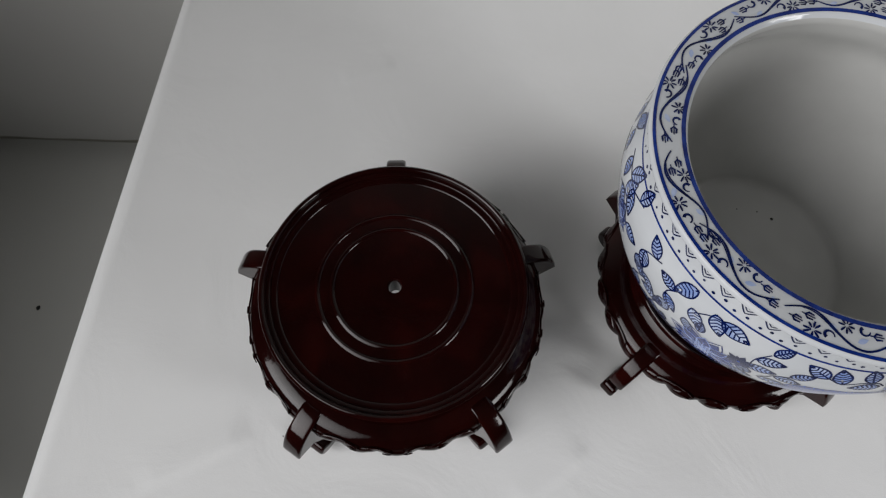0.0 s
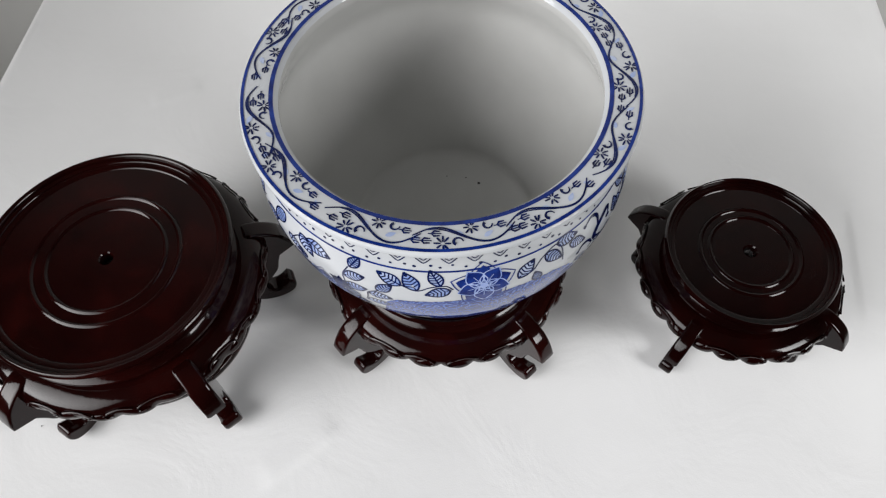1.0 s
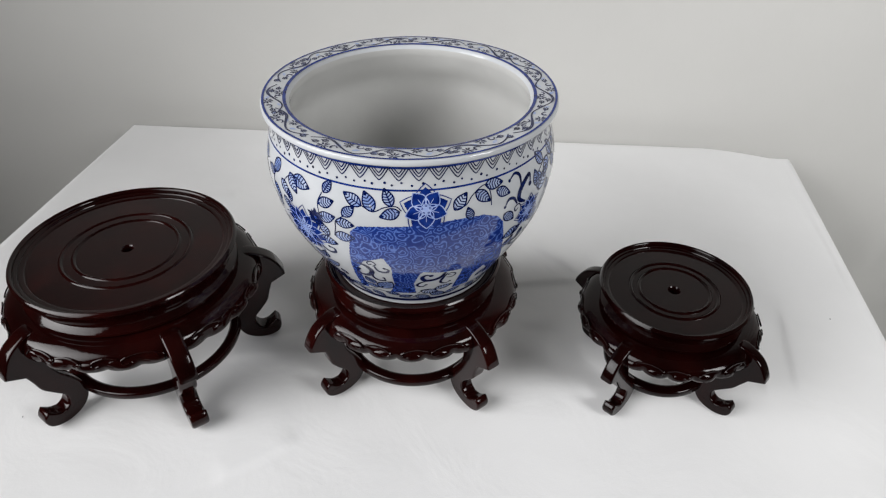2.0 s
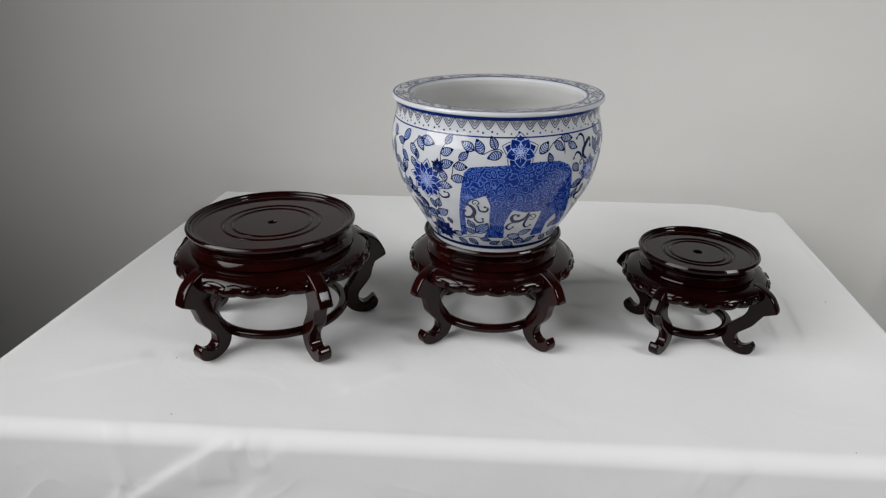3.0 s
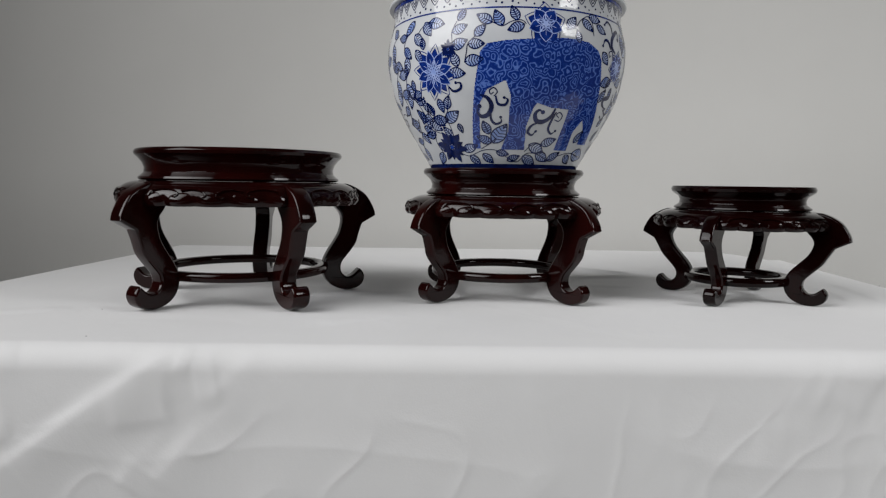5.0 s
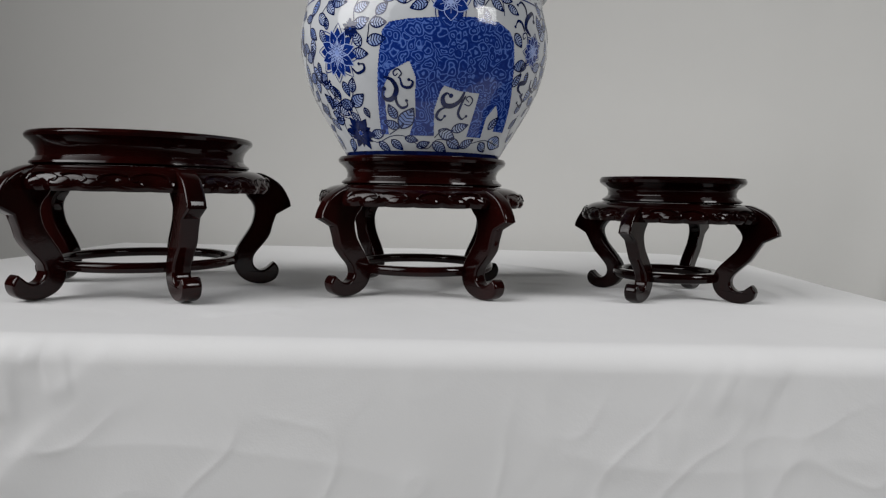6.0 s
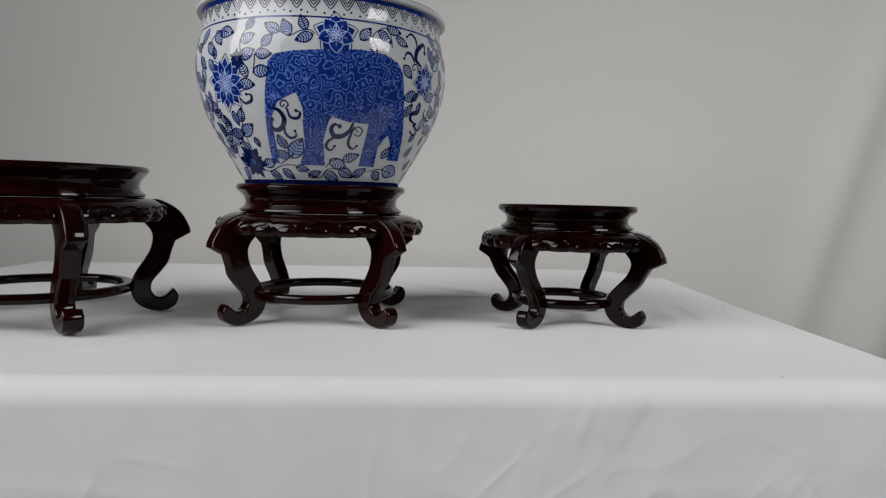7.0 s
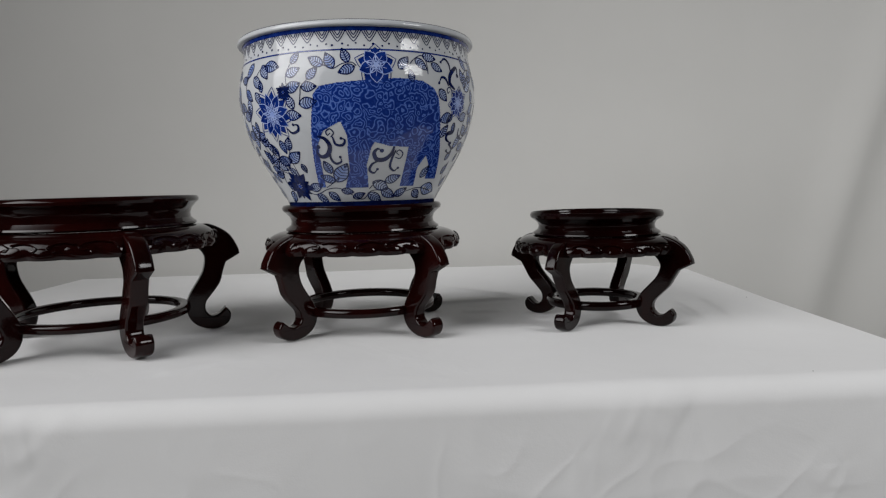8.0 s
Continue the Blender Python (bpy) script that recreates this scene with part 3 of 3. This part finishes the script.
# leaves: angle, height, lean, length; stems and curls: angle and height along the line
LEAVES_HIGH = [(218.9, 0.1607, -125, 0.0195), (226.2, 0.1562, -55, 0.0186), (228.5, 0.1549, -10, 0.0209), (220.9, 0.1454, -48, 0.018), (243.8, 0.1532,
    60, 0.0141), (241.6, 0.1415, 23, 0.0168), (251.5, 0.1364, 46, 0.0153), (258.7, 0.1494, 150, 0.018), (262.9, 0.1456, 115, 0.0183), (269.4, 0.1514,
    113, 0.016), (272.1, 0.1473, -160, 0.0172), (248.6, 0.1293, -2, 0.0169), (240.9, 0.1266, 20, 0.0188), (247.0, 0.1123, 6, 0.0192), (243.9, 0.108,
    114, 0.0162), (239.3, 0.1028, -6, 0.0181), (290.9, 0.1456, 49, 0.0172), (297.2, 0.1334, 105, 0.0125), (299.2, 0.1579, -43, 0.0167), (303.1,
    0.1612, -7, 0.0171), (307.5, 0.1538, -27, 0.0153)]
LEAVES_LOW = [(221.6, 0.129, -59, 0.0159), (213.9, 0.1157, -113, 0.0143), (216.5, 0.0994, -86, 0.0123), (234.6, 0.0674, 68, 0.0153), (232.1, 0.0546,
    33, 0.0211), (225.5, 0.0617, 108, 0.0155), (217.7, 0.0569, 123, 0.0166), (224.3, 0.0601, -37, 0.0167), (213.3, 0.0512, -33, 0.0185), (233.7,
    0.0392, 124, 0.0149), (239.5, 0.0526, -76, 0.011), (238.5, 0.0251, 20, 0.0174), (242.3, 0.02, -46, 0.0154), (251.3, 0.0218, -46, 0.0153), (256.3,
    0.0417, 109, 0.0157), (257.4, 0.033, 152, 0.0162), (258.4, 0.0325, 59, 0.0252), (260.1, 0.0237, -13, 0.0134), (267.2, 0.0149, 25, 0.0136)]
LEAVES_EAST = [(280.0, 0.0318, -27, 0.02), (287.5, 0.0317, 25, 0.0173), (285.8, 0.0232, -31, 0.0185), (277.2, 0.0199, -36, 0.0182), (295.5, 0.0157,
    39, 0.0159), (309.1, 0.0218, -38, 0.0159), (311.8, 0.0355, 65, 0.0162), (316.0, 0.0253, -13, 0.0268), (311.1, 0.1277, -41, 0.0167), (321.3,
    0.1015, -163, 0.0195), (316.0, 0.0785, 58, 0.0163), (329.3, 0.1374, 99, 0.0165), (331.4, 0.1301, 51, 0.0236), (342.4, 0.0944, 110, 0.0152),
    (340.9, 0.1196, 113, 0.0154), (328.0, 0.0548, 62, 0.013), (340.6, 0.0537, 73, 0.0116), (331.3, 0.0395, 67, 0.0143), (339.4, 0.0253, 65, 0.0152)]
STEMS = [[(222.0, 0.1433), (225.6, 0.1524), (229.7, 0.1551), (234.4, 0.152)], [(242.1, 0.1265), (241.4, 0.1355), (241.5, 0.1436), (243.3, 0.1528)],
    [(246.9, 0.1113), (248.0, 0.1215), (248.7, 0.1298), (251.8, 0.1363)], [(255.1, 0.154), (259.1, 0.1494), (262.9, 0.1456), (266.8, 0.1501), (270.8,
    0.1515), (272.8, 0.1479)], [(291.4, 0.1458), (295.0, 0.148), (298.0, 0.1558), (302.6, 0.1615), (304.7, 0.1555), (305.0, 0.1421)], [(237.4,
    0.0799), (235.2, 0.0668), (233.1, 0.0599), (234.0, 0.0491), (234.3, 0.0397)], [(223.5, 0.0745), (225.3, 0.0611), (216.6, 0.0554), (218.0, 0.049),
    (226.8, 0.0428)], [(236.1, 0.0223), (242.1, 0.0195), (251.6, 0.0252), (259.6, 0.0254), (267.4, 0.0178), (274.0, 0.0135), (279.3, 0.0222), (286.2,
    0.0221), (296.1, 0.0163), (303.3, 0.0208), (313.4, 0.0245), (327.1, 0.0207)], [(250.8, 0.0268), (256.7, 0.0325), (260.3, 0.038)], [(277.9,
    0.0244), (282.3, 0.0319), (287.5, 0.0323)], [(316.0, 0.0785), (321.0, 0.1008)], [(334.4, 0.054), (334.3, 0.0417), (338.3, 0.0265)]]
CURLS_THICK = [[(253.1, 0.08), (256.6, 0.0769), (258.4, 0.0692), (256.6, 0.0613), (253.1, 0.0592), (251.3, 0.064), (252.5, 0.0692)], [(290.3, 0.0684),
    (288.9, 0.0602), (285.6, 0.0551), (281.6, 0.0553), (280.1, 0.0615), (281.8, 0.0659), (284.0, 0.064)], [(321.9, 0.1297), (318.2, 0.1361), (319.2,
    0.1457), (324.5, 0.154), (324.4, 0.1452)], [(325.5, 0.0941), (325.6, 0.0855), (321.4, 0.0827), (321.7, 0.077), (326.8, 0.0729)]]
CURLS_FINE = [[(258.2, 0.0671), (257.8, 0.0572), (259.9, 0.0519), (263.0, 0.0536), (262.8, 0.0583)], [(260.4, 0.079), (261.5, 0.0713), (264.8,
    0.0704), (266.1, 0.0751), (264.4, 0.0771)], [(282.5, 0.0537), (279.2, 0.0503), (277.9, 0.0443), (280.4, 0.0412), (282.3, 0.0451)], [(291.3,
    0.0648), (289.8, 0.0561), (289.3, 0.0479), (291.9, 0.0432), (294.1, 0.0462)], [(319.3, 0.148), (319.1, 0.1573), (316.6, 0.1613), (313.7, 0.1571)],
    [(317.3, 0.1323), (315.4, 0.1395), (312.8, 0.1406), (311.2, 0.1344)], [(324.9, 0.0725), (330.1, 0.0671), (329.1, 0.0621), (325.4, 0.065)],
    [(330.4, 0.0897), (331.9, 0.0818), (338.2, 0.0792), (338.6, 0.0854)], [(238.3, 0.0892), (240.6, 0.0843), (244.1, 0.0866), (244.4, 0.0917), (242.1,
    0.0925)], [(218.1, 0.0902), (215.9, 0.0818), (218.7, 0.078), (221.9, 0.0802)]]
SPIRALS = [[(259.6, 0.0785), (261.2, 0.0826), (259.7, 0.0866), (257.7, 0.0841), (258.2, 0.0805), (259.6, 0.0826)], [(291.4, 0.0573), (294.2, 0.056),
    (295.4, 0.0611), (293.3, 0.0646), (291.8, 0.0622), (293.6, 0.0592)], [(320.2, 0.125), (318.4, 0.1311), (316.3, 0.1291), (316.8, 0.1248), (318.2,
    0.127)]]
def along(points):
    """A Paint at the first spot and the smooth line through (angle, height) spots on it."""
    d0, z0 = points[0]
    p = Paint(d0, z0)
    line = [((d - d0) * math.pi / 180 * float(np.interp(s_of(z), ARC, PR)), s_of(z) - p.s) for d, z in points]
    # angles open out where the bowl narrows
    line = [(x * p.r / float(np.interp(p.s + y, ARC, PR)), y) for x, y in line]
    return p, [(q.x, q.y) for q in spline([(x, y, 0) for x, y in line], 8)]


def stem(points, parent):
    p, line = along(points)
    p.stroke(line, 0.0010)
    return p.lay("painted_stem", NAVY, parent)


def curl(points, thick, parent, drop=True):
    """A curl that swells in the middle and may end in a round drop."""
    p, line = along(points)
    m = len(line) - 1
    p.stroke(line, [0.0009 + (thick - 0.0009) * math.sin(math.pi * min(1, 0.12 + 0.88 * i / m)) ** 1.2 for i in range(m + 1)])
    if drop:
        x, y = line[-1]
        r = thick * 0.34 + 0.0006
        p.fill([(x + r * math.cos(t), y + r * math.sin(t)) for t in [k * math.pi / 5 for k in range(10)]])
    return p.lay("painted_curl", NAVY, parent)


def in_panel(d, z):
    """The plain arched blue shape: a rounded block on four piers."""
    def at(value, table):
        return float(np.interp(value, [p[0] for p in table], [p[1] for p in table]))
    if z > at(d, ((254, 0.122), (257, 0.1290), (264, 0.1315), (291, 0.1365), (302, 0.1350), (308, 0.1285), (311.5, 0.118))):
        return False
    if not at(z, ((0.030, 245.8), (0.128, 254.5))) < d < at(z, ((0.034, 327.0), (0.050, 323.0), (0.082, 315.5), (0.118, 311.3))):
        return False
    if d < 267.5 and z < 0.093:
        pier = d < at(z, ((0.030, 250.5), (0.072, 252.8), (0.085, 256.5), (0.093, 264.0)))
        return pier and z > 0.027 or d > at(z, ((0.026, 263.0), (0.044, 266.9), (0.080, 267.3), (0.093, 265.0))) and z > 0.026
    if d < 298:
        inner = at(z, ((0.027, 277.4), (0.050, 276.4), (0.068, 278.8), (0.0735, 280.5)))
        return z > 0.026 and d < inner or z > at(d, ((279, 0.0735), (288, 0.0685), (298, 0.0680)))
    if d < 310.2:
        return z > 0.0265 and (d < at(z, ((0.026, 308.5), (0.046, 306.8), (0.059, 310.2))) or z > 0.059)
    return z > 0.034 and d > at(z, ((0.034, 316.5), (0.050, 314.3), (0.059, 310.2)))


def panel(parent):
    verts, faces, index = [], [], {}
    nd, nz = 250, 220

    def corner(i, j):
        if (i, j) not in index:
            index[i, j] = len(verts)
            verts.append(on_side(240 + 90 * i / nd, s_of(0.020 + 0.120 * j / nz), 0.00018))
        return index[i, j]
    for j in range(nz):
        for i in range(nd):
            if in_panel(240 + 90 * (i + 0.5) / nd, 0.020 + 0.120 * (j + 0.5) / nz):
                faces.append((corner(i, j), corner(i + 1, j), corner(i + 1, j + 1), corner(i, j + 1)))
    return from_lists("painted_panel", verts, faces, ORNAMENT, parent, "plain arched cobalt shape filled with fine ornament")


def band(name, z, width, material):
    """A painted line right round the side."""
    s = s_of(z)
    verts, faces, n = [], [], 192
    for k in range(n):
        verts += [on_side(360 * k / n, s - width / 2, 0.0002), on_side(360 * k / n, s + width / 2, 0.0002)]
    for k in range(n):
        a, b = 2 * k, 2 * ((k + 1) % n)
        faces.append((a, b, b + 1, a + 1))
    return from_lists(name, verts, faces, material, bowl)


def on_rim(deg, f, off=0.0002):
    """A point on the flat rim: f goes from its inner (0) to its outer edge (1)."""
    r = RB * (0.832 + 0.155 * f)
    z = float(np.interp(r / RB, [0.832, 0.87, 0.95, 0.985], [0.19275, 0.19352, 0.19409, 0.19400])) + off + 0.0001
    return (r * math.cos(radians(deg)), r * math.sin(radians(deg)), z)


class RimPaint(Paint):
    def __init__(self, deg, off=0.0002):
        self.deg, self.off, self.verts, self.faces = deg, off, [], []

    def point(self, u, v):
        self.verts.append(on_rim(self.deg + math.degrees(u / (RB * 0.909)), v / (RB * 0.155), self.off))
        return len(self.verts) - 1


def rim_ring(name, f, width, material):
    h = width / (RB * 0.155) / 2
    verts, faces, n = [], [], 192
    for k in range(n):
        verts += [on_rim(360 * k / n, f - h, 0.0003), on_rim(360 * k / n, f + h, 0.0003)]
    for k in range(n):
        a, b = 2 * k, 2 * ((k + 1) % n)
        faces.append((a, b, b + 1, a + 1))
    return from_lists(name, verts, faces, material, bowl)


LEAF_WASH = glaze("pale_leaf_wash", (0.50, 0.56, 0.69), (0.19, 0.27, 0.54), 55)


def paint_side():
    panel(bowl)
    band("base_line", 0.0085, 0.0060, NAVY)
    band("shoulder_line", 0.1648, 0.0017, COBALT)
    band("neck_line", 0.1858, 0.0042, COBALT)
    # nested pointed scallops under the rim, and a row of dots
    count = 52
    for k in range(count):
        p = Paint(360 * k / count + 2, 0.1845)
        w = 2 * math.pi * p.r / count
        for f in (1.0, 0.70, 0.42):
            sweep = [t / 8 for t in range(-8, 9)]
            p.stroke([(w / 2 * f * t, -0.0112 * (f + 0.02) * (1 - abs(t) ** 1.35)) for t in sweep], 0.0010)
        p.lay("painted_scallop", NAVY, bowl)
    for k in range(104):
        p = Paint(360 * (k + random.uniform(-0.18, 0.18)) / 104, 0.1700 + (0.0009 if k % 2 else -0.0009) + random.uniform(-0.0005, 0.0005))
        r = random.uniform(0.0009, 0.0014)
        p.fill([(r * math.cos(t), r * math.sin(t)) for t in [i * math.pi / 4 for i in range(8)]])
        p.lay("painted_dot", NAVY, bowl)
    for line in STEMS:
        stem(line, bowl)
    for d, z, turn, length in LEAVES_HIGH + LEAVES_LOW + LEAVES_EAST:
        leaf(d, z, turn, length * 1.04, bowl)
    for line in CURLS_THICK:
        curl(line, 0.0052, bowl)
    for line in CURLS_FINE:
        curl(line, 0.0030, bowl)
    for line in SPIRALS:
        curl(line, 0.0014, bowl, drop=False)
    flower(231.2, 0.104, 0.0290, 8, bowl, turn=12)
    flower(281.1, 0.1488, 0.0225, 5, bowl, turn=54)
    flower(230.5, 0.029, 0.0205, 6, bowl, dark=True, turn=20)
    flower(325.2, 0.116, 0.0185, 7, bowl, turn=10)
    flower(239.6, 0.1253, 0.0105, 6, bowl, dark=True)
    for d, z, turn, length in ((231.2, 0.078, -80, 0.016), (226.5, 0.128, 100, 0.013), (325, 0.095, -95, 0.013), (322, 0.103, -130, 0.012)):
        leaf(d, z, turn, length, bowl)
    # looser sprays beyond the front
    for line in ([(207, 0.150), (201, 0.140), (204, 0.120)], [(216, 0.148), (213, 0.135), (216, 0.122)], [(214, 0.112), (211, 0.092), (217, 0.072), (221, 0.050)], [(222, 0.090), (220, 0.072), (226, 0.052)], [(336, 0.110), (334, 0.088), (338, 0.066)], [(347, 0.150), (338, 0.156), (331, 0.150)], [(222, 0.047), (219, 0.034), (222, 0.020)], [(207, 0.118), (201, 0.098), (206, 0.076), (202, 0.055)], [(211, 0.060), (206, 0.042), (200, 0.030)]):
        vine(line, bowl)
    for base in (367, 420, 474, 527):
        for line in ([(-26, 0.148), (-16, 0.156), (-4, 0.150)], [(4, 0.155), (14, 0.150), (24, 0.157)], [(-22, 0.125), (-24, 0.100), (-18, 0.075), (-14, 0.05)], [(-4, 0.088), (-2, 0.068), (-9, 0.048)],
                     [(16, 0.098), (20, 0.075), (14, 0.055)], [(-24, 0.022), (-8, 0.028), (8, 0.018), (24, 0.024)], [(8, 0.130), (16, 0.138), (22, 0.126)]):
            vine([(base + d, z) for d, z in line], bowl)
        flower(base - 8, 0.115, 0.0205, 8, bowl, turn=base)
        flower(base + 17, 0.118, 0.0150, 6, bowl)
        flower(base - 2, 0.036, 0.0140, 6, bowl, dark=True)
        for d, z, size, t, flip in ((6, 0.080, 0.007, 0, 1), (-16, 0.090, 0.005, 150, -1), (24, 0.060, 0.006, 40, 1), (10, 0.048, 0.005, 10, -1)):
            scroll(base + d, z, size, t, flip, bowl)


def paint_rim():
    rim_ring("rim_outer_line", 0.955, 0.0022, COBALT)
    rim_ring("rim_inner_line", 0.06, 0.0030, COBALT)
    W = RB * 0.155
    count = 13
    for k in range(count):
        deg = 360 * (k + random.uniform(-0.08, 0.08)) / count
        p = RimPaint(deg)
        w = 2 * math.pi * RB * 0.909 / count
        flip = random.choice((1, -1))
        high = random.uniform(0.26, 0.34)

        def at(x, y):
            return w * x, W * (0.5 + flip * (y - 0.5))
        stem = [at(t - 0.52, 0.5 + high * math.sin(2 * math.pi * t)) for t in [i / 24 * 1.04 for i in range(25)]]
        p.stroke(stem, [0.0009 + 0.0007 * math.sin(math.pi * i / 24) for i in range(25)])
        p.stroke([(x + 0.0012, y - flip * 0.0020 * math.sin(math.pi * i / 12)) for i, (x, y) in enumerate(stem[3:16])], 0.0009)
        # barbed sprigs
        for x, y in ((-0.42, 0.36), (-0.33, 0.60), (0.34, 0.64), (0.43, 0.36)):
            a, b = at(x + random.uniform(-0.02, 0.02), y)
            for s in (1, -1):
                p.stroke([(a, b), (a + 0.0018, b + s * 0.0018), (a + 0.0052, b + s * 0.0015)], [0.0007, 0.0015, 0.0009])
            p.stroke([(a - 0.002, b), (a + 0.0062, b)], 0.0008)
        # curls with a drop at the tip
        for x, y, s in ((-0.08, 0.30, 1), (0.24, 0.74, -1)):
            a, b = at(x, y)
            curl = [(a + 0.0034 * math.cos(t) * (1 - t / 9), b + s * flip * 0.0034 * math.sin(t) * (1 - t / 9)) for t in [i * 0.42 for i in range(11)]]
            p.stroke(curl, [0.0008 + 0.00014 * i for i in range(11)])
        p.lay("rim_vine", NAVY, bowl)
        wash = RimPaint(deg, 0.0001)
        for x, y, long, lean in ((-0.10, 0.66, 0.0075, 0.6), (0.18, 0.36, 0.0070, -0.5), (0.45, 0.55, 0.0060, 0.9)):
            a, b = at(x, y)
            up, down = leaf_edge(long, long * 0.45)
            wash.fill([(a + u * math.cos(lean) - v * math.sin(lean), b + u * math.sin(lean) + v * math.cos(lean)) for u, v in up + down[::-1][1:-1]])
        wash.lay("rim_wash", RIMBLUE, bowl)
        for x, y in ((-0.22, 0.27), (0.07, 0.75)):
            q = RimPaint(deg)
            a, b = at(x, y)
            for j in range(8):
                t = 2 * math.pi * j / 8 + random.uniform(-0.15, 0.15)
                r0, r1 = 0.0011, random.uniform(0.0046, 0.0056)
                q.stroke([(a + r * math.cos(t), b + r * math.sin(t)) for r in (r0, (r0 + r1) / 2, r1)], [0.0006, 0.0014, 0.0011])
            q.lay("rim_daisy", NAVY, bowl)


paint_side()
paint_rim()
